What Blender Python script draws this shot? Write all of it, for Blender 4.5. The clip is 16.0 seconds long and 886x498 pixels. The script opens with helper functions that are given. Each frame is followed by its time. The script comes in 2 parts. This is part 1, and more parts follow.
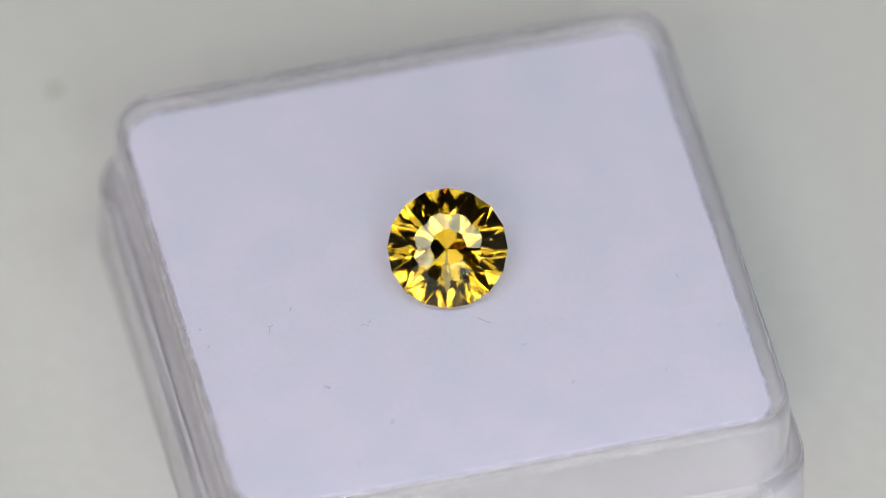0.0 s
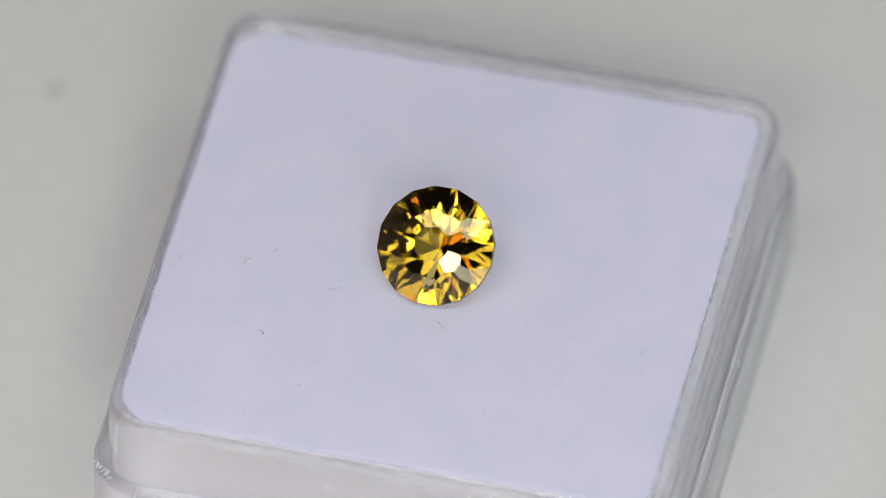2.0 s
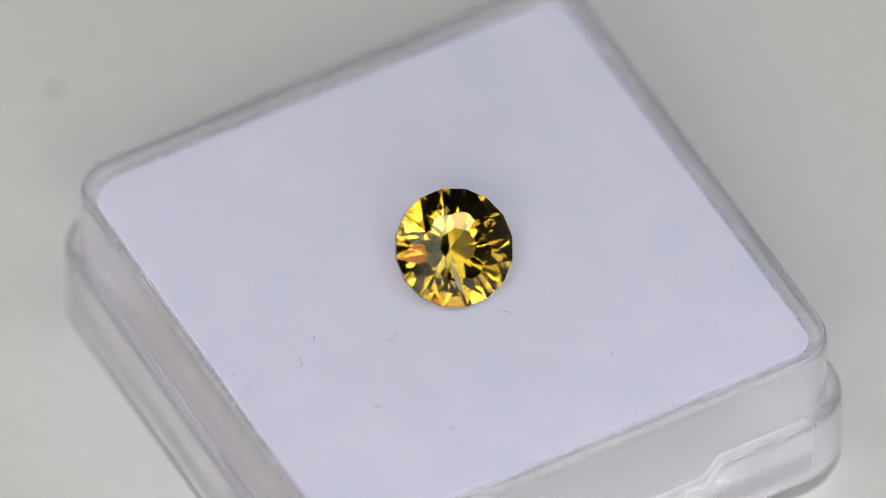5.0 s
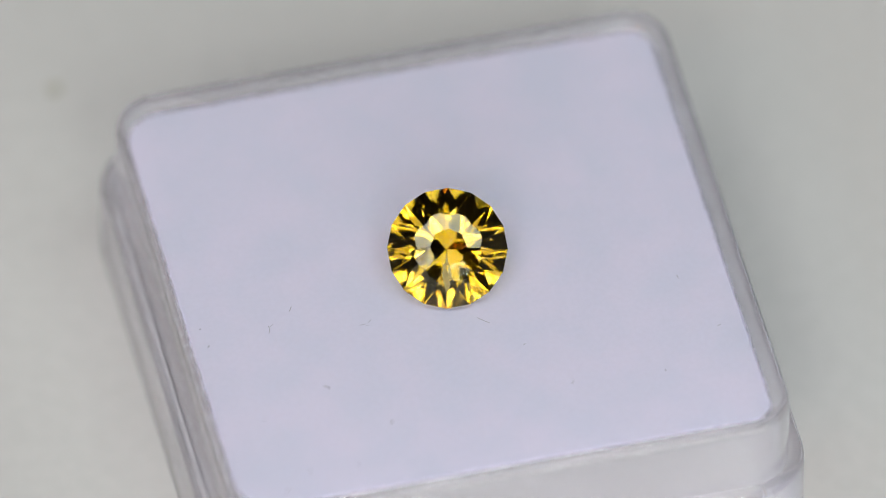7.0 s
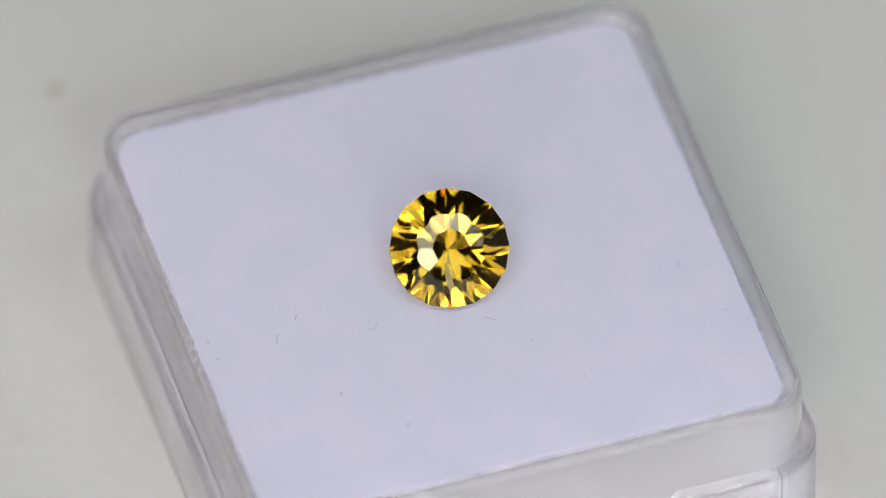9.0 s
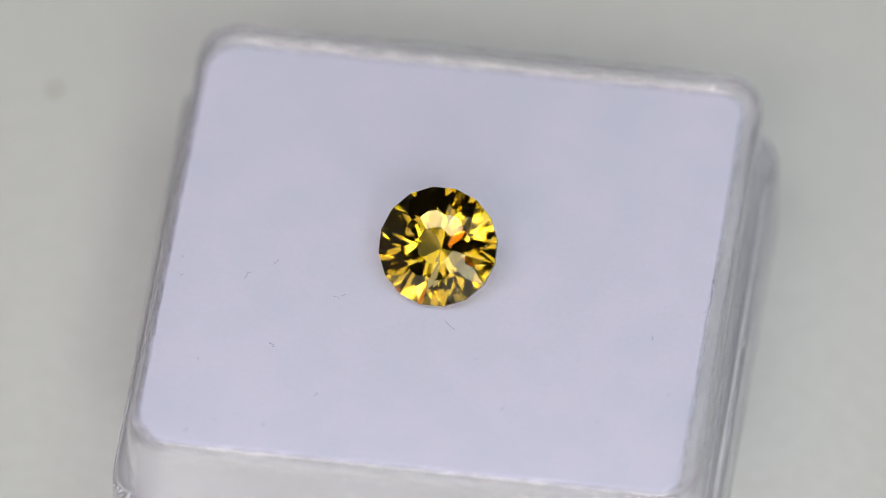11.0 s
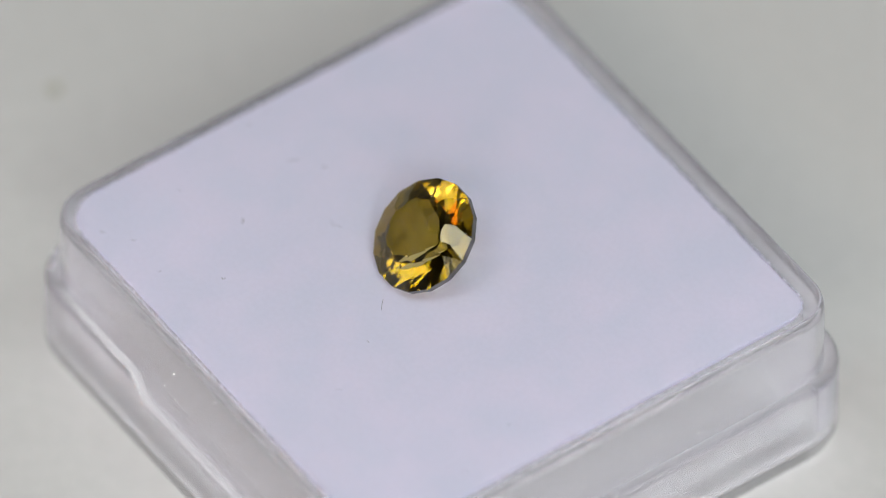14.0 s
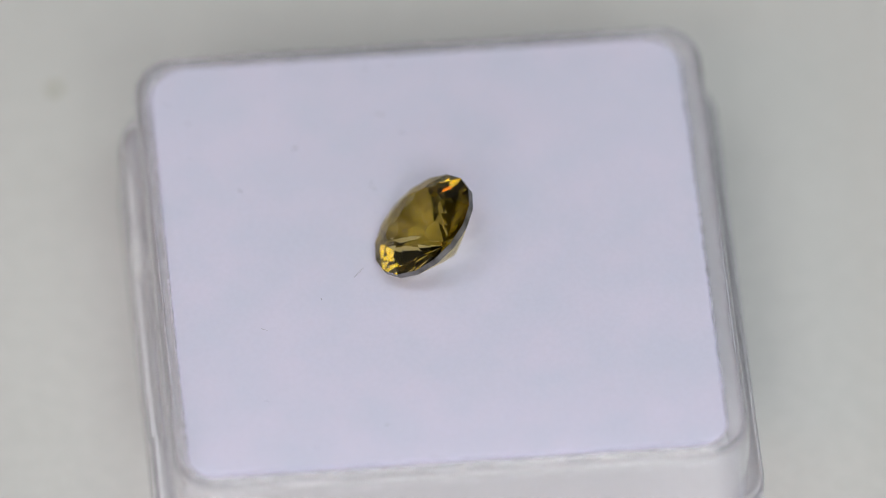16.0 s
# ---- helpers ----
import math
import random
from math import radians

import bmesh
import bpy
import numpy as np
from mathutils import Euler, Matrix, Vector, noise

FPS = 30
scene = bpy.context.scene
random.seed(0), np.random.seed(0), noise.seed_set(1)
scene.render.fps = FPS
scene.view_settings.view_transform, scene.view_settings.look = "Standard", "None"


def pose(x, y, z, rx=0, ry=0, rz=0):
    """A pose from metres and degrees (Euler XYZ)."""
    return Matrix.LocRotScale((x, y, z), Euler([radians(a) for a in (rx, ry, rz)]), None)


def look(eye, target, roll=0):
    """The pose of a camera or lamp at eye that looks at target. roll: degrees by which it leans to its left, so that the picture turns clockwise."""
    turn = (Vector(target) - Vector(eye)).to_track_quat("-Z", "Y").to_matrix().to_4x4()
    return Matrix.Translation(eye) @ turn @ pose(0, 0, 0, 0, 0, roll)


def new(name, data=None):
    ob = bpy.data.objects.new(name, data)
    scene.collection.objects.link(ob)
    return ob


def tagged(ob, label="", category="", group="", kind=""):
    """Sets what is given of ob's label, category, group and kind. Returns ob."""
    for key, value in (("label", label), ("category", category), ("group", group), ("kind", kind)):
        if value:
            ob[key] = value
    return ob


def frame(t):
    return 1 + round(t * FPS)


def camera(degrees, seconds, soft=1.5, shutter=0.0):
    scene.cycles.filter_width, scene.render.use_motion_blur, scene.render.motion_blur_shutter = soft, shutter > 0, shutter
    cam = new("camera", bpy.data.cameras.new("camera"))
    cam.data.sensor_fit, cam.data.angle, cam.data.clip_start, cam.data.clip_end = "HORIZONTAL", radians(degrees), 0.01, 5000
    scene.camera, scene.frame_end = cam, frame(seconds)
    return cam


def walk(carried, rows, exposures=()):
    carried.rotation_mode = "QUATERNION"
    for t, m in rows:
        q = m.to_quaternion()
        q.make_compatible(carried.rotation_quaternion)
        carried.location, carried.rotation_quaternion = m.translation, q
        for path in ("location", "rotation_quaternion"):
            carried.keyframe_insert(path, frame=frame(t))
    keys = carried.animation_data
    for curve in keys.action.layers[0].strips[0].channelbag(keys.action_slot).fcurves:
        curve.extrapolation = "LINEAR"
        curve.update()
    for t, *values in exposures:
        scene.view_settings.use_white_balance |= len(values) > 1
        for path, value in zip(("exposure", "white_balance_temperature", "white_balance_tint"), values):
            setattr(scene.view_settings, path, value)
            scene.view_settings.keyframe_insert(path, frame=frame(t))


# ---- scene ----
# Metres. The turning axis of the little box is the world's z axis; the tabletop is z = 0.
PAD = 0.0102           # height of the white sheet on the box
BX, BY = -0.00016, -0.00062   # middle of the box from the axis

# ---- camera ----
cam = camera(2.6325, 16.0, soft=1.0)
ELEV, DIST = radians(48.496), 1.01896
TARGET = Vector((-0.00028, 0.00053, PAD))
EYE = TARGET + DIST * Vector((0, -math.cos(ELEV), math.sin(ELEV)))
cam.data.dof.use_dof = True
cam.data.dof.focus_distance = DIST - 0.003
cam.data.dof.aperture_fstop = 16
walk(cam, [(0, look(EYE, TARGET, 0.152)), (16, look(EYE, TARGET, 0.152))])

# ---- light ----
world = bpy.data.worlds.new("world")
scene.world = world
world.use_nodes = True
world.node_tree.nodes["Background"].inputs[0].default_value = (0.75, 0.85, 1.0, 1)
world.node_tree.nodes["Background"].inputs[1].default_value = 0.05


def soft_lamp(name, eye, target, size, power, colour):
    data = bpy.data.lights.new(name, "AREA")
    data.shape, data.size, data.size_y, data.energy, data.color = "RECTANGLE", size[0], size[1], power, colour
    ob = new(name, data)
    ob.matrix_world = look(eye, target)
    return ob


def round_about(azimuth, height, far):
    """A place seen from the box: degrees east of south, degrees up, metres away."""
    a, e = radians(azimuth), radians(height)
    return Vector((math.sin(a) * math.cos(e), -math.cos(a) * math.cos(e), math.sin(e))) * far


COOL = (0.97, 0.985, 1.0)
for x, power, tint in ((-0.42, 6.2, (0.965, 0.97, 0.955)), (0.42, 5.5, (0.93, 1.0, 0.985))):
    soft_lamp("ceiling_lamp", (x, -0.37, 1.3), (x, -0.37, 0), (0.84, 0.54), power, tint)
# unseen fill, added to brighten the front faces of the box
soft_lamp("front_lamp", (0.0, -1.25, 0.30), (0, 0, 0.1), (1.7, 0.55), 1.5, COOL)
soft_lamp("low_lamp", round_about(2, 23, 0.95), (0, 0, 0), (0.85, 0.26), 2.2, (1.0, 0.985, 0.95))
soft_lamp("lamp_panel", round_about(-2, 41.5, 0.97), (0, 0, 0), (0.72, 0.16), 1.0, (1.0, 0.96, 0.90))
soft_lamp("desk_lamp", round_about(15.5, 39.5, 0.95), (0, 0, 0), (0.15, 0.19), 1.1, (0.95, 1.0, 0.94))
soft_lamp("desk_lamp", round_about(-15.5, 40.0, 0.95), (0, 0, 0), (0.15, 0.20), 1.1, (1.0, 0.94, 0.87))
soft_lamp("orange_lamp", round_about(-40, 40, 0.95), (0, 0, 0), (0.20, 0.17), 0.45, (1.0, 0.42, 0.18))
scene.view_settings.exposure = 0.38


# ---- materials ----
def material(name):
    m = bpy.data.materials.new(name)
    m.use_nodes = True
    return m, m.node_tree.nodes, m.node_tree.links, m.node_tree.nodes["Principled BSDF"]


def noise_mix(nodes, links, coord, scale, detail, low, high, start=0.35, stop=0.65):
    n = nodes.new("ShaderNodeTexNoise")
    n.inputs["Scale"].default_value, n.inputs["Detail"].default_value = scale, detail
    links.new(coord, n.inputs["Vector"])
    r = nodes.new("ShaderNodeValToRGB")
    r.color_ramp.elements[0].position, r.color_ramp.elements[1].position = start, stop
    r.color_ramp.elements[0].color, r.color_ramp.elements[1].color = (*low, 1), (*high, 1)
    links.new(n.outputs["Fac"], r.inputs["Fac"])
    return n, r


def textured(name, low, high, scale, fine, rough, bump, depth, sheen=0.0):
    m, nodes, links, b = material(name)
    co = nodes.new("ShaderNodeTexCoord").outputs["Object"]
    _, base = noise_mix(nodes, links, co, scale, 4, low, high)
    n2, grain = noise_mix(nodes, links, co, fine, 3, (0.96, 0.96, 0.96), (1, 1, 1))
    mul = nodes.new("ShaderNodeMix")
    mul.data_type, mul.blend_type = "RGBA", "MULTIPLY"
    mul.inputs[0].default_value = 1
    links.new(base.outputs[0], mul.inputs[6]), links.new(grain.outputs[0], mul.inputs[7])
    links.new(mul.outputs[2], b.inputs["Base Color"])
    b.inputs["Roughness"].default_value = rough
    b.inputs["Sheen Weight"].default_value = sheen
    bp = nodes.new("ShaderNodeBump")
    bp.inputs["Strength"].default_value, bp.inputs["Distance"].default_value = bump, depth
    links.new(n2.outputs["Fac"], bp.inputs["Height"])
    links.new(bp.outputs[0], b.inputs["Normal"])
    return m


def clear(name, colour, ior, rough, scratches=0.0):
    m, nodes, links, b = material(name)
    b.inputs["Base Color"].default_value = (*colour, 1)
    b.inputs["Transmission Weight"].default_value = 1
    b.inputs["IOR"].default_value = ior
    b.inputs["Roughness"].default_value = rough
    if scratches:
        co = nodes.new("ShaderNodeTexCoord").outputs["Object"]
        n = nodes.new("ShaderNodeTexNoise")
        n.inputs["Scale"].default_value, n.inputs["Detail"].default_value = 260, 2
        links.new(co, n.inputs["Vector"])
        bp = nodes.new("ShaderNodeBump")
        bp.inputs["Strength"].default_value, bp.inputs["Distance"].default_value = scratches, 0.0004
        links.new(n.outputs["Fac"], bp.inputs["Height"])
        links.new(bp.outputs[0], b.inputs["Normal"])
    return m


def let_light_through(m, share, colour):
    nodes, links = m.node_tree.nodes, m.node_tree.links
    b, out = nodes["Principled BSDF"], nodes["Material Output"]
    t, mix = nodes.new("ShaderNodeBsdfTranslucent"), nodes.new("ShaderNodeMixShader")
    t.inputs[0].default_value = (*colour, 1)
    mix.inputs[0].default_value = share
    links.new(b.outputs[0], mix.inputs[1]), links.new(t.outputs[0], mix.inputs[2]), links.new(mix.outputs[0], out.inputs[0])


PAPER = textured("white_tissue", (0.71, 0.735, 0.88), (0.79, 0.77, 0.925), 300, 3500, 0.9, 0.25, 0.00005, 0.1)
let_light_through(PAPER, 0.5, (0.8, 0.79, 0.88))
BOARD = textured("white_board", (0.442, 0.445, 0.447), (0.468, 0.470, 0.472), 14, 900, 0.6, 0.1, 0.0001)
WALL = textured("grey_wall", (0.28, 0.28, 0.29), (0.32, 0.32, 0.33), 2, 60, 0.8, 0.2, 0.001)
DARK = textured("dark_wall", (0.07, 0.07, 0.07), (0.09, 0.09, 0.09), 2, 60, 0.8, 0.2, 0.001)


def cloudy(name, colour, rough, share):
    """Clear moulded plastic with a little milky haze."""
    m = clear(name, colour, 1.49, rough, 0.02)
    nodes, links = m.node_tree.nodes, m.node_tree.links
    haze, mix = nodes.new("ShaderNodeBsdfDiffuse"), nodes.new("ShaderNodeMixShader")
    haze.inputs[0].default_value = (0.82, 0.82, 0.86, 1)
    mix.inputs[0].default_value = share
    links.new(nodes["Principled BSDF"].outputs[0], mix.inputs[1]), links.new(haze.outputs[0], mix.inputs[2])
    links.new(mix.outputs[0], nodes["Material Output"].inputs[0])
    return m


PLASTIC = cloudy("clear_plastic", (0.76, 0.755, 0.81), 0.12, 0.20)
FRAYED = cloudy("frayed_plastic", (0.8, 0.8, 0.84), 0.3, 0.6)
# same plastic with the dark its edges would refract put into the tint
DARK_RIM = cloudy("darkened_rim_plastic", (0.50, 0.495, 0.545), 0.15, 0.08)



def crystal(name, face, turn, ior, gloss):
    """Coloured stone: grey loss at every face, colour that deepens with every turn inside it, and a clear polish."""
    m, nodes, links, b = material(name)
    b.inputs["Base Color"].default_value, b.inputs["Transmission Weight"].default_value = (*face, 1), 1
    b.inputs["IOR"].default_value, b.inputs["Roughness"].default_value = ior, 0
    glass, mix = nodes.new("ShaderNodeBsdfGlass"), nodes.new("ShaderNodeMixShader")
    glass.inputs["Color"].default_value, glass.inputs["IOR"].default_value, glass.inputs["Roughness"].default_value = (*turn, 1), ior, 0
    mix.inputs[0].default_value = 0.5
    links.new(b.outputs[0], mix.inputs[1]), links.new(glass.outputs[0], mix.inputs[2])
    shine, polish = nodes.new("ShaderNodeBsdfGlossy"), nodes.new("ShaderNodeMixShader")
    shine.inputs["Roughness"].default_value = 0
    polish.inputs[0].default_value = gloss
    links.new(mix.outputs[0], polish.inputs[1]), links.new(shine.outputs[0], polish.inputs[2]), links.new(polish.outputs[0], nodes["Material Output"].inputs[0])
    return m


GEM = crystal("golden_crystal", (0.10, 0.117, 0.155), (0.75, 0.585, 0.03), 1.77, 0.015)
GIRDLE = textured("ground_girdle", (0.03, 0.028, 0.026), (0.12, 0.115, 0.12), 900, 9000, 0.25, 0.2, 0.00002)
LINT = textured("grey_lint", (0.32, 0.32, 0.35), (0.42, 0.42, 0.45), 4000, 9000, 0.9, 0.1, 0.00001)
SCRATCH = textured("dark_scratch", (0.1, 0.1, 0.11), (0.16, 0.16, 0.17), 3000, 9000, 0.7, 0.1, 0.00001)
DUST = textured("white_dust", (0.6, 0.6, 0.6), (0.7, 0.7, 0.7), 4000, 9000, 0.9, 0.1, 0.00001)
# ring and fleck of the lens dust mark
LENS_RING = textured("yellowish_lens_ring", (0.30, 0.30, 0.24), (0.36, 0.355, 0.28), 3000, 9000, 0.5, 0.1, 0.00001)
LENS_FLECK = textured("brown_fleck", (0.12, 0.07, 0.05), (0.16, 0.1, 0.07), 3000, 9000, 0.8, 0.1, 0.00001)


# ---- mesh helpers ----
def part(name, bm, mat, parent=None, label=""):
    me = bpy.data.meshes.new(name)
    bm.normal_update()
    bm.to_mesh(me)
    bm.free()
    me.materials.append(mat)
    ob = new(name, me)
    ob.parent = parent
    return tagged(ob, label) if label else ob


def rounded_ring(half, r, z, steps=8, stops=()):
    """Points round a square with rounded corners, from the middle of its south side, anticlockwise; stops: more points along the south side."""
    pts = []
    south = sorted(stops)
    pts += [(x, -half) for x in south if x >= 0]
    for k, (cx, cy) in enumerate(((1, -1), (1, 1), (-1, 1), (-1, -1))):
        for i in range(steps + 1):
            a = radians(-90 + 90 * k + 90 * i / steps)
            pts.append((cx * (half - r) + r * math.cos(a), cy * (half - r) + r * math.sin(a)))
    pts += [(x, -half) for x in south if x < 0]
    return [(x, y, z) for x, y in pts]


def loft(rings, caps=True):
    """A closed skin over rings of equally many points, capped at both ends or joined end to end."""
    bm = bmesh.new()
    rows = [[bm.verts.new(p) for p in ring] for ring in rings]
    n = len(rows[0])
    for a, b in zip(rows, rows[1:] if caps else rows[1:] + rows[:1]):
        for i in range(n):
            bm.faces.new((a[i], a[(i + 1) % n], b[(i + 1) % n], b[i]))
    if caps:
        bm.faces.new(rows[0][::-1])
        bm.faces.new(rows[-1])
    bmesh.ops.recalc_face_normals(bm, faces=bm.faces)
    return bm


def block(x0, x1, y0, y1, z0, z1):
    bm = bmesh.new()
    bmesh.ops.create_cube(bm, size=1, matrix=Matrix.Translation(((x0 + x1) / 2, (y0 + y1) / 2, (z0 + z1) / 2)) @ Matrix.Diagonal((x1 - x0, y1 - y0, z1 - z0, 1)))
    return bm


# ---- the setting ----
tagged(part("tabletop", block(-1.6, 1.6, -1.6, 1.6, -0.03, 0), BOARD), "plain matt white tabletop under the box", "tabletop", kind="structure")
tagged(part("wall_north", block(-1.6, 1.6, 1.6, 1.7, -0.03, 1.8), WALL), "plain grey wall", "wall", kind="structure")
tagged(part("wall_south", block(-1.6, 1.6, -1.7, -1.6, -0.03, 1.8), DARK), "plain dark grey wall", "wall", kind="structure")
tagged(part("wall_east", block(1.6, 1.7, -1.6, 1.6, -0.03, 1.8), WALL), "plain grey wall", "wall", kind="structure")
tagged(part("wall_west", block(-1.7, -1.6, -1.6, 1.6, -0.03, 1.8), WALL), "plain grey wall", "wall", kind="structure")
tagged(part("ceiling", block(-1.7, 1.7, -1.7, 1.7, 1.8, 1.9), DARK), "plain dark grey ceiling", "ceiling", kind="structure")

MM = 0.001
NOTCH = (-6.0, -5.0, -4.0, -2.0, 0.0, 2.0, 4.0, 6.6, 7.6)


def shifted(rings):
    return [[(x * MM, y * MM, z * MM) for x, y, z in ring] for ring in rings]


# ---- the clear plastic box ----
def clear_box():
    box = tagged(new("display_box"), "square two-tier clear plastic gem box on the tabletop", "box")
    # lower tray: its rim is cut lower along the middle of one side
    half, r = 16.0, 3.2

    def ring(inset, z, cut=0.0):
        out = []
        for x, y, zz in rounded_ring(half - inset, max(r - inset, 0.4), z, 8, NOTCH):
            low = cut if y < -half + 2 and -5.5 < x < 7 else 0
            out.append((x, y, zz - low))
        return out
    outer = [ring(1.3, 0.0), ring(0.7, 0.12), ring(0.25, 0.45), ring(0.0, 1.1), ring(0.0, 5.7, 1.3), ring(0.06, 5.93, 1.3), ring(0.2, 6.03, 1.3),
             ring(0.68, 6.03, 1.3), ring(0.8, 5.9, 1.3), ring(0.84, 5.6, 1.3), ring(0.84, 1.6), ring(1.1, 1.2), ring(1.6, 1.05)]
    bm = loft(shifted(outer))
    part("tray", bm, PLASTIC, box, "clear plastic lower tray with a thumb notch")
    # upper cover: a hood with a raised rim round its top
    half2, r2 = 15.15, 2.3

    def hood(inset, z):
        return rounded_ring(half2 - inset, max(r2 - inset, 0.3), z, 10)
    top = PAD / MM
    rings = [hood(1.5, top - 0.62), hood(1.1, top - 0.95), hood(0.85, top - 1.4), hood(0.8, 1.5), hood(0.7, 1.3), hood(0.2, 1.3), hood(0.05, 1.5), hood(0.0, 2.2),
             hood(0.0, top - 0.4), hood(0.03, top - 0.05), hood(0.10, top + 0.2), hood(0.2, top + 0.38), hood(0.28, top + 0.42), hood(0.36, top + 0.38), hood(0.42, top + 0.2),
             hood(0.44, top - 0.1), hood(0.47, top - 0.5), hood(1.5, top - 0.52)]
    bm = loft(shifted(rings), caps=False)
    part("cover", bm, PLASTIC, box, "clear plastic cover with a rounded raised rim")
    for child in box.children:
        child.data.materials.append(DARK_RIM)
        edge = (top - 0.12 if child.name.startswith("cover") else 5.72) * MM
        # rims take the darkened tint; the south ledge top, lit by reflection, stays plain
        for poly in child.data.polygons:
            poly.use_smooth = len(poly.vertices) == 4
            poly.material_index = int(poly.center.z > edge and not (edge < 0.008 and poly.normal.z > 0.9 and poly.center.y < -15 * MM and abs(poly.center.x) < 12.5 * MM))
        child.location = (BX + 0.00017, BY + 0.00017, 0)
        child.visible_shadow = False
    specks = [("S", -2.82, -1.86, 0.06, DUST), ("S", -3.7, -3.61, 0.045, DUST), ("S", -2.73, -3.85, 0.05, DUST), ("S", -9.9, -0.72, 0.035, DUST), ("S", -11.87, -1.56, 0.035, LINT),
              ("S", 0.93, -0.68, 0.045, DUST), ("E", 8.08, -3.3, 0.04, LINT), ("E", 6.0, -3.6, 0.05, DUST), ("E", 5.89, -2.25, 0.03, LINT), ("E", 7.5, -1.63, 0.035, DUST),
              ("E", 5.68, -1.84, 0.035, LINT), ("E", -4.2, -2.6, 0.04, DUST), ("E", -8.3, -1.9, 0.03, DUST), ("W", 3.4, -2.2, 0.04, DUST), ("W", -7.1, -3.0, 0.04, LINT)]
    for side, along, z, radius, mat in specks:
        bm = bmesh.new()
        bmesh.ops.create_icosphere(bm, subdivisions=1, radius=radius * MM)
        ob = part("dust_speck", bm, mat, box)
        ob.location = {"S": (along * MM, -14.99 * MM, 0), "E": (15.31 * MM, along * MM, 0), "W": (-14.99 * MM, along * MM, 0)}[side]
        ob.location += Vector((BX, BY, PAD + z * MM))
    ob = part("lint", fibre([(0, 0, 0), (0.05 * MM, 0.12 * MM, 0.1 * MM), (0.0, 0.16 * MM, 0.22 * MM), (0.04 * MM, 0.3 * MM, 0.26 * MM)], 0.03 * MM), LINT, box, "dark thread stuck on the tray rim")
    ob.location = (BX + 16.0 * MM, BY + 0.05 * MM, 6.06 * MM)
    rng = random.Random(9)                # a frayed burr on one corner of the tray
    bm = bmesh.new()
    for i in range(9):
        at = Vector((-15.22 + 0.13 * i - 0.35, -14.62 - 0.13 * i + 0.2, 5.75 + rng.uniform(-0.12, 0.12)))
        tip = at + Vector((rng.uniform(-0.3, -0.05), rng.uniform(-0.3, -0.05), rng.uniform(-0.1, 0.28)))
        corners = [at + Vector((rng.uniform(-0.12, 0.12), rng.uniform(-0.12, 0.12), rng.uniform(-0.12, 0.12))) for k in range(3)]
        vs = [bm.verts.new(v * MM) for v in (*corners, tip)]
        for f in ((0, 1, 2), (0, 1, 3), (1, 2, 3), (2, 0, 3)):
            bm.faces.new([vs[k] for k in f])
    bmesh.ops.recalc_face_normals(bm, faces=bm.faces)
    part("burr", bm, FRAYED, box, "white frayed burr on the tray's corner")
    for line in ([(-14.99, -1.68, -6.90), (-14.99, -3.00, -7.06), (-14.99, -5.06, -7.45)], [(3.05, -14.99, -8.21), (4.90, -14.99, -7.85), (6.73, -14.99, -8.07)], [(16.0, 0.0, -4.15), (16.0, -1.4, -4.15), (16.0, -3.2, -4.16)]):
        ob = part("scratch", fibre([Vector(p) * MM for p in line], 0.022 * MM), SCRATCH, box, "fine dark scratch in the plastic")
        ob.location = (BX, BY, PAD)
    return box


# ---- the white sheet with its lint ----
def fibre(points, width):
    bm = bmesh.new()
    prev = None
    pts = [Vector(p) for p in points]
    for i, p in enumerate(pts):
        d = (pts[min(i + 1, len(pts) - 1)] - pts[max(i - 1, 0)]).normalized()
        side = Vector((-d.y, d.x, 0)) * width * (0.5 if i in (0, len(pts) - 1) else 1)
        ring = [bm.verts.new(p + side), bm.verts.new(p + Vector((0, 0, width))), bm.verts.new(p - side)]
        if prev:
            for k in range(3):
                bm.faces.new((prev[k], prev[(k + 1) % 3], ring[(k + 1) % 3], ring[k]))
        else:
            bm.faces.new(ring)
        prev = ring
    bm.faces.new(prev[::-1])
    bmesh.ops.recalc_face_normals(bm, faces=bm.faces)
    return bm


def lint(x, y, length, angle, curl, width=0.016):
    """A curled thread; millimetres from the sheet's middle."""
    pts = []
    a = radians(angle)
    for i in range(7):
        s = (i / 6 - 0.5) * length
        pts.append(((x + s * math.cos(a) - curl * s * s * math.sin(a)) * MM, (y + s * math.sin(a) + curl * s * s * math.cos(a)) * MM, 0.02 * MM))
    return fibre(pts, width * MM)


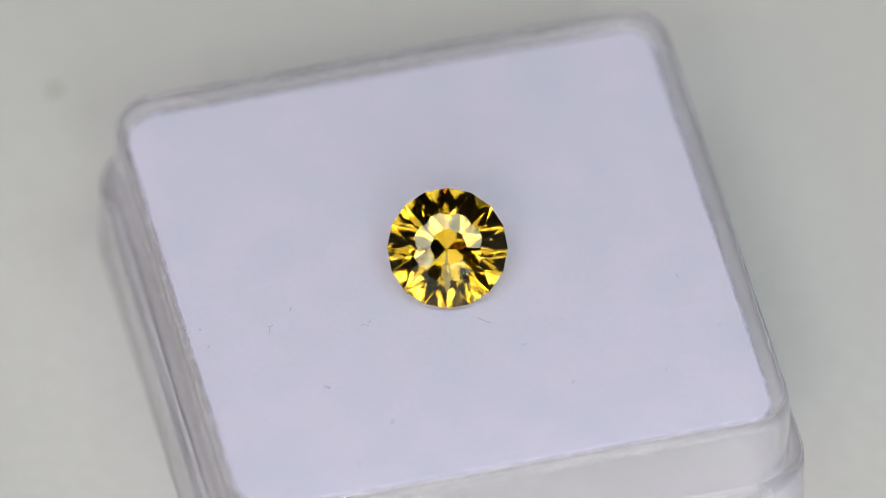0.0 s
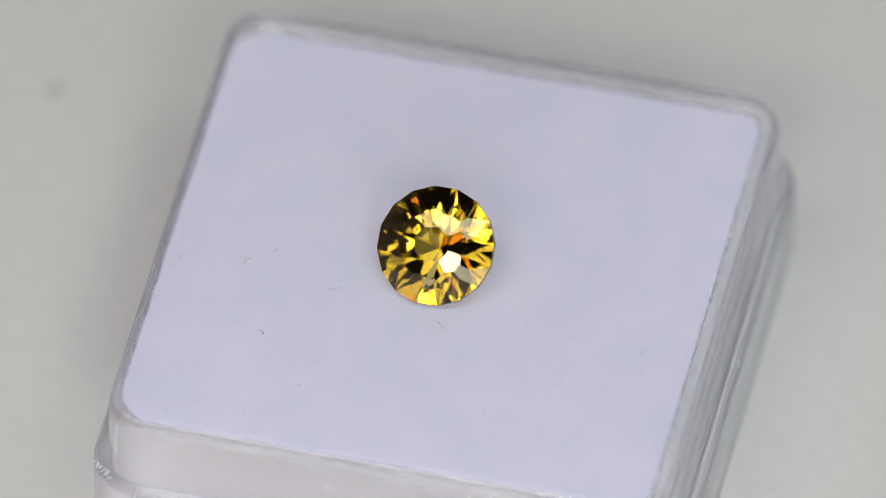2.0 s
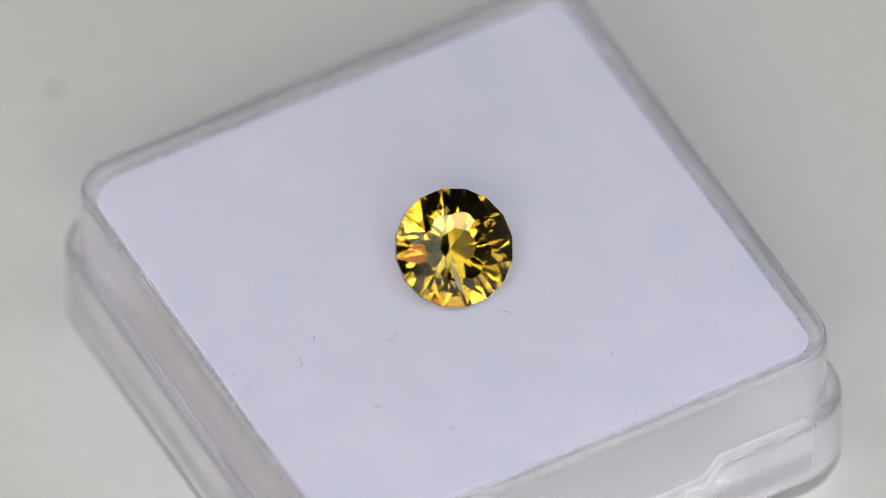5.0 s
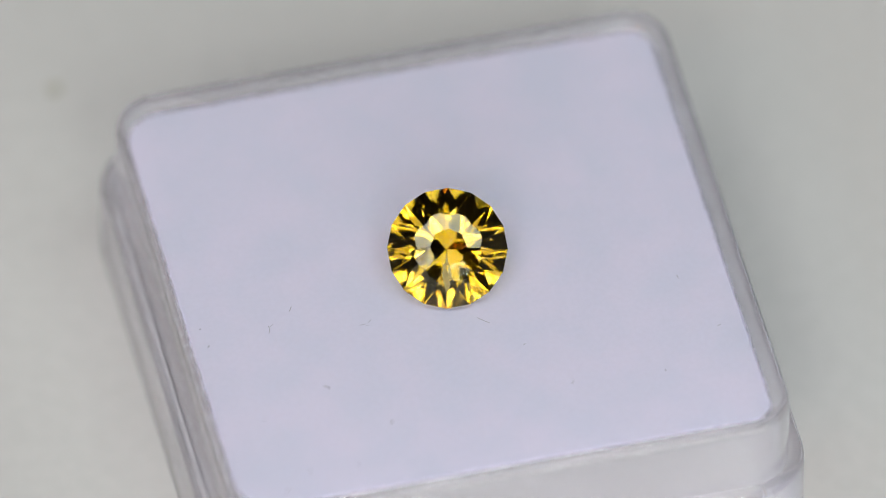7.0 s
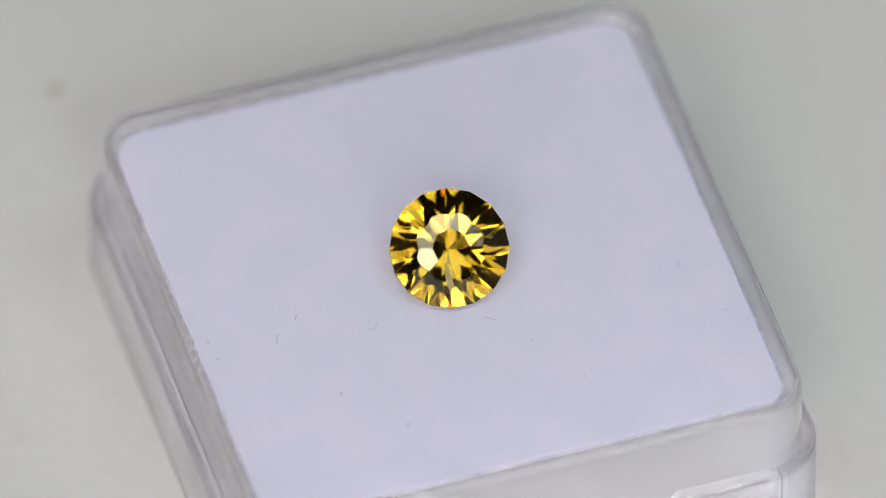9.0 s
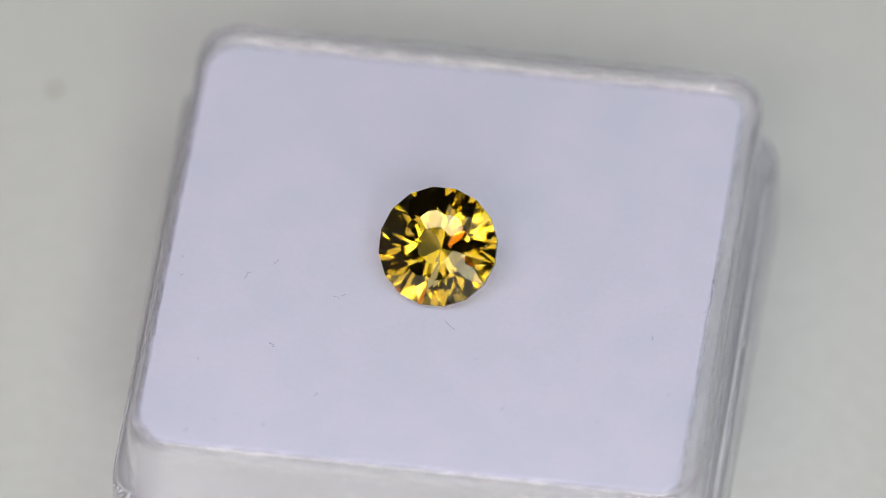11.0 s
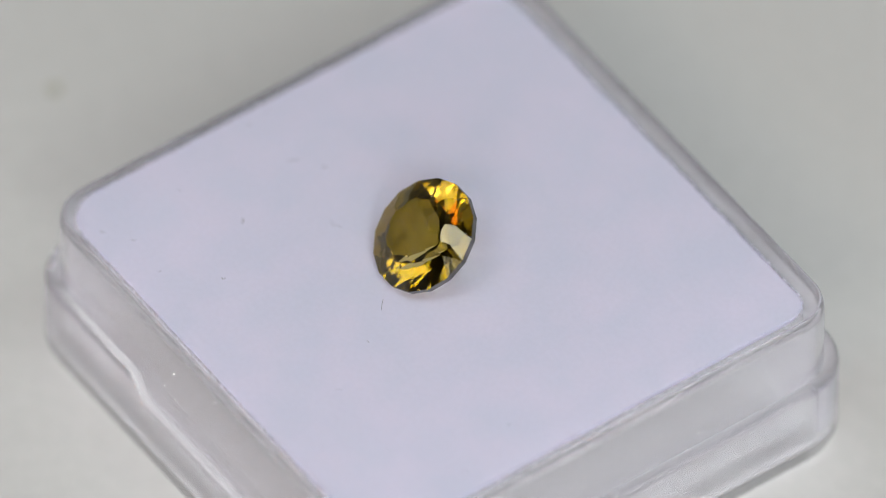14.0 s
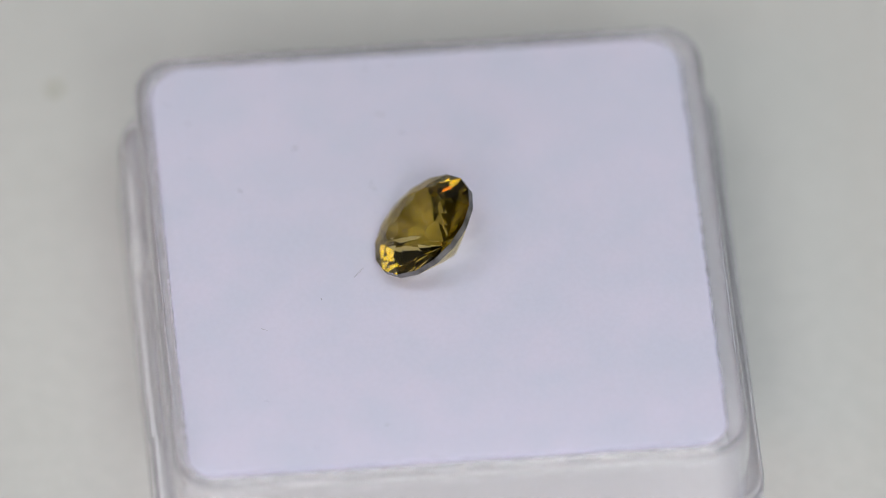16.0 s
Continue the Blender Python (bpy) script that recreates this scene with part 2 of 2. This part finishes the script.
def white_sheet():
    rng = random.Random(4)
    bm = bmesh.new()
    x0, x1, y0, y1 = -14.42, 14.22, -14.16, 14.1
    edge = []
    for sx, sy, r, a0 in ((1, -1, 1.2, -90), (1, 1, 1.2, 0), (-1, 1, 1.8, 90), (-1, -1, 2.1, 180)):
        cx, cy = (x1 - r if sx > 0 else x0 + r), (y1 - r if sy > 0 else y0 + r)
        for i in range(7):
            a = radians(a0 + 15 * i)
            edge.append(Vector((cx + r * math.cos(a), cy + r * math.sin(a), 0)))
    pts = []
    for a, b in zip(edge, edge[1:] + edge[:1]):
        n = max(1, int((b - a).length / 0.25))
        for i in range(n):
            p = a.lerp(b, i / n)
            j = 0.035 * (noise.noise(p * 0.7) + noise.noise(p * 3.1))
            pts.append(p * (1 + j / p.length))
    rows = [[bm.verts.new((p.x * 0.988 * MM, p.y * 0.988 * MM, -0.5 * MM)) for p in pts], [bm.verts.new((p.x * MM, p.y * MM, -0.06 * MM)) for p in pts],
            [bm.verts.new((p.x * 0.995 * MM, p.y * 0.995 * MM, 0)) for p in pts]]
    n = len(pts)
    for a, b in zip(rows, rows[1:]):
        for i in range(n):
            bm.faces.new((a[i], a[(i + 1) % n], b[(i + 1) % n], b[i]))
    bm.faces.new(rows[0][::-1]), bm.faces.new(rows[2])
    bmesh.ops.recalc_face_normals(bm, faces=bm.faces)
    sheet = tagged(new("backing_sheet"), "thin white tissue sheet lying in the clear box's rim", "sheet")
    at = Matrix.Translation((BX, BY, PAD))
    part("paper", bm, PAPER, sheet).matrix_local = at
    bm = bmesh.new()                      # loose fibres along the torn edge
    for i in range(2000):
        p = pts[rng.randrange(n)]
        way = Vector((p.x, p.y, 0)).normalized()
        way = (Vector((math.copysign(1, p.x), 0, 0)) if abs(p.x) > abs(p.y) else Vector((0, math.copysign(1, p.y), 0))) * 0.8 + way * 0.5
        way.rotate(Euler((0, 0, rng.uniform(-1.1, 1.1))))
        q = p + way.normalized() * rng.uniform(0.03, 0.19)
        a, b, c = (Vector((v.x, v.y, z)) * MM for v, z in ((p * 0.99, -0.02), (p.lerp(q, 0.6), rng.uniform(-0.06, 0.05)), (q, rng.uniform(-0.3, -0.02))))
        side = Vector((-way.y, way.x, 0)).normalized() * rng.uniform(0.005, 0.011) * MM
        lift = Vector((0, 0, 0.012 * MM))
        u = [[bm.verts.new(v - side), bm.verts.new(v + side), bm.verts.new(v + lift)] for v in (a, b, c)]
        for r0, r1 in zip(u, u[1:]):
            for k in range(3):
                bm.faces.new((r0[k], r0[(k + 1) % 3], r1[(k + 1) % 3], r1[k]))
    part("fringe", bm, PAPER, sheet, "fuzzy torn edge of loose fibres").matrix_local = at
    for spec in ((-10.2, -2.2, 0.55, 80, 0.8), (-10.05, -1.95, 0.25, 30, 0.1), (-8.22, -6.75, 0.3, -25, 0.1, 0.028), (-5.35, -3.0, 0.3, 5, 0.3, 0.012), (-4.95, -2.85, 0.3, 40, 0.3, 0.012), (-5.15, -3.1, 0.2, -30, 0, 0.012),
                 (0.9, -4.2, 0.8, -42, 0.1, 0.018), (-8.8, -1.04, 0.4, 60, 0.6, 0.018), (-5.45, -10.0, 0.16, 0, 0, 0.028), (-10.4, -12.3, 0.3, 50, 0.2), (14.2, -1.2, 0.7, 75, 0.7),
                 (-13.6, -2.6, 0.2, 40, 0, 0.022), (11.6, -3.6, 0.35, 100, 0.5, 0.015), (2.6, -6.3, 0.2, 10, 0, 0.015), (-11.82, -13.3, 0.35, 35, 0.4, 0.018), (4.45, -9.5, 0.35, 60, 0.6, 0.013), (12.9, -7.4, 0.25, 20, 0.3, 0.013)):
        part("lint", lint(*spec), LINT, sheet, "fine grey lint thread").matrix_local = at
    for x, y, radius in ((-7.81, -12.43, 0.035), (-13.75, -1.32, 0.04), (-5.4, -9.88, 0.035), (-8.1, -6.9, 0.04), (-11.9, -8.3, 0.025), (9.4, -9.8, 0.025)):
        bm = bmesh.new()
        bmesh.ops.create_icosphere(bm, subdivisions=1, radius=radius * MM)
        for v in bm.verts:
            v.co = Vector((v.co.x * rng.uniform(0.7, 1.5), v.co.y * rng.uniform(0.7, 1.3), v.co.z * 0.6))
        part("dark_speck", bm, SCRATCH, sheet, "tiny dark speck").matrix_local = at @ Matrix.Translation((x * MM, y * MM, radius * 0.4 * MM))
    return sheet


# ---- the gem ----
def around(radius, count, start, z):
    return [Vector((radius * math.cos(radians(start + 360 / count * i)), radius * math.sin(radians(start + 360 / count * i)), z)) for i in range(count)]


def build_gem():
    R, G = 3.183, 0.17                     # girdle radius, half girdle
    main, step = math.tan(radians(CROWN)), 22.5
    up, dn = around(R, 16, 0, G), around(R, 16, 0, -G)

    def polar(r, az, z):
        return Vector((r * R * math.cos(radians(az)), r * R * math.sin(radians(az)), z))

    def on_main(r, off):                   # height on a crown main that ends in a girdle corner
        return G + (1 - r * math.cos(radians(off))) * R * main
    inner, waist, brow = 0.31, 0.53, 0.585
    zb = on_main(brow, 15)
    tier = (on_main(waist, 0) - zb) / (R * (brow * math.cos(radians(7.5)) - waist * math.cos(radians(step))))
    zt = zb + tier * R * (brow * math.cos(radians(7.5)) - inner * math.cos(radians(step)))
    small = (zb - G) / (R * (1 - brow * math.cos(radians(7.5))))
    ra = 0.72                              # where a large main, a small main and a girdle facet meet
    off = min((abs((1 - ra * math.cos(radians(o / 20))) * main - (1 - ra * math.cos(radians(step - o / 20))) * small), o / 20) for o in range(220, 320))[1]
    table = [polar(inner, 45 * k, zt) for k in range(8)]
    corner = [polar(waist, 45 * k, on_main(waist, 0)) for k in range(8)]
    depth = R * math.tan(radians(PAVILION)) + G
    culet = Vector((0, 0, -depth))
    low = [polar(LOWER, 45 * k, -depth + LOWER * R * math.cos(radians(step)) * math.tan(radians(PAVILION))) for k in range(8)]
    gem = tagged(new("gemstone"), "round faceted golden yellow gem resting tilted on the white sheet", "gem")

    def skin(faces):
        bm = bmesh.new()
        for f in faces:
            bm.faces.new([bm.verts.new(p * MM) for p in f])
        bmesh.ops.remove_doubles(bm, verts=bm.verts, dist=1e-9)
        return bm
    crown, pv, halves = [], [], []
    for k in range(8):
        n, az = (k + 1) % 8, 45 * k
        b0, b1 = polar(brow, az + 15, zb), polar(brow, az + 30, zb)
        bl = polar(brow, az - 15, zb)
        a0, a1, al = polar(ra, az + off, on_main(ra, off)), polar(ra, az + 45 - off, on_main(ra, off)), polar(ra, az - off, on_main(ra, off))
        v0, v1, v2 = up[2 * k], up[2 * k + 1], up[(2 * k + 2) % 16]
        crown += [(table[k], corner[k], b0, b1, corner[n], table[n]),          # facet beside the table
                  (corner[k], bl, al, v0, a0, b0),                             # large main
                  (b0, a0, v1, a1, b1),                                        # small main
                  (a0, v0, v1), (a1, v1, v2)]                                  # girdle facets
        g0, g1, g2 = dn[2 * k], dn[2 * k + 1], dn[(2 * k + 2) % 16]
        pv.append((culet, low[n], g1, low[k]))
        halves += [(low[k], g1, g0), (low[n], g2, g1)]
    parts = [("table_facet", [table]), ("crown", crown), ("girdle", [(dn[i], dn[(i + 1) % 16], up[(i + 1) % 16], up[i]) for i in range(16)]), ("pavilion", pv), ("lower_facets", halves)]
    # it lies on culet and girdle, the table turned to the south
    m = pose(0, 0, 0, 0, 0, GEM_TURN) @ pose(0, 0, 0, 90 - GEM_UP, 0, 0) @ pose(0, 0, 0, 0, 0, GEM_SPIN)
    lowest = min((m @ (p * MM)).z for p in [culet, *dn])
    m = Matrix.Translation((GEM_X * MM, GEM_Y * MM, PAD - lowest + 0.004 * MM)) @ m
    for name, fs in parts:
        ob = part(name, skin(fs), GIRDLE if name == "girdle" else GEM, gem, "frosted grey girdle" if name == "girdle" else "")
        ob.matrix_local = m
        ob.visible_shadow = name in ("girdle", "lower_facets")
    return gem


CROWN, PAVILION, LOWER = 28.0, 38.5, 0.32
GEM_SPIN, GEM_UP, GEM_TURN, GEM_X, GEM_Y = -4.0, 52.0, -9.0, -0.36, -1.26


# ---- the speck of lens dust, modelled as a mark on the tabletop ----
def mark():
    thing = tagged(new("droplet_mark"), "tiny ring of lens dust with a brown fleck, laid on the tabletop", "mark")
    bm = bmesh.new()
    rings = []
    for rad, z in ((0.26, 0.0), (0.29, 0.03), (0.40, 0.03), (0.43, 0.0)):
        rings.append([bm.verts.new((rad * MM * math.cos(a * math.tau / 40), rad * MM * math.sin(a * math.tau / 40), z * MM)) for a in range(40)])
    for a, b in zip(rings, rings[1:] + rings[:1]):
        for i in range(40):
            bm.faces.new((a[i], a[(i + 1) % 40], b[(i + 1) % 40], b[i]))
    bmesh.ops.recalc_face_normals(bm, faces=bm.faces)
    part("ring", bm, LENS_RING, thing)
    bm = bmesh.new()
    bmesh.ops.create_icosphere(bm, subdivisions=2, radius=0.16 * MM)
    for v in bm.verts:
        v.co.z = max(v.co.z, 0) * 0.4
    part("fleck", bm, LENS_FLECK, thing, "brown fleck")
    thing.location = (MARK_X, MARK_Y, 0.0001 * MM)
    return thing


MARK_X, MARK_Y = -0.02127, 0.02100

BOX = clear_box()
SHEET = white_sheet()
STONE = build_gem()
mark()

# ---- the turning ----
TURN = [(0, 13.8), (0.5, 6.95), (1.0, -0.2), (1.5, -6.9), (1.8, -10.9), (1.9, -12.3), (2.0, -13.0), (2.1, -12.2), (2.2, -10.6), (2.5, -6.4), (3.0, 0.6), (3.5, 7.6), (4.0, 14.7), (4.2, 17.6),
        (5.2, 32.0), (5.35, 34.0), (5.45, 34.7), (5.55, 34.0), (5.7, 32.0), (6.3, 23.4), (6.5, 20.75), (7.0, 13.7), (7.5, 6.8), (7.7, 4.0), (7.8, 2.6), (7.87, 2.2), (7.95, 2.8), (8.1, 4.9),
        (8.5, 10.7), (8.9, 16.4), (9.0, 17.8), (9.1, 19.0), (9.15, 19.3), (9.2, 19.05), (9.4, 16.8), (11.3, -12.4), (11.5, -15.5), (12.0, -23.0), (12.5, -30.8), (13.0, -38.8), (13.5, -46.6),
        (14.0, -54.4), (14.5, -62.1), (15.0, -69.7), (15.5, -77.2), (16.0, -84.8)]


def motions():
    for thing in (BOX, SHEET, STONE):
        walk(thing, [(t, pose(0, 0, 0, 0, 0, a)) for t, a in TURN])


motions()
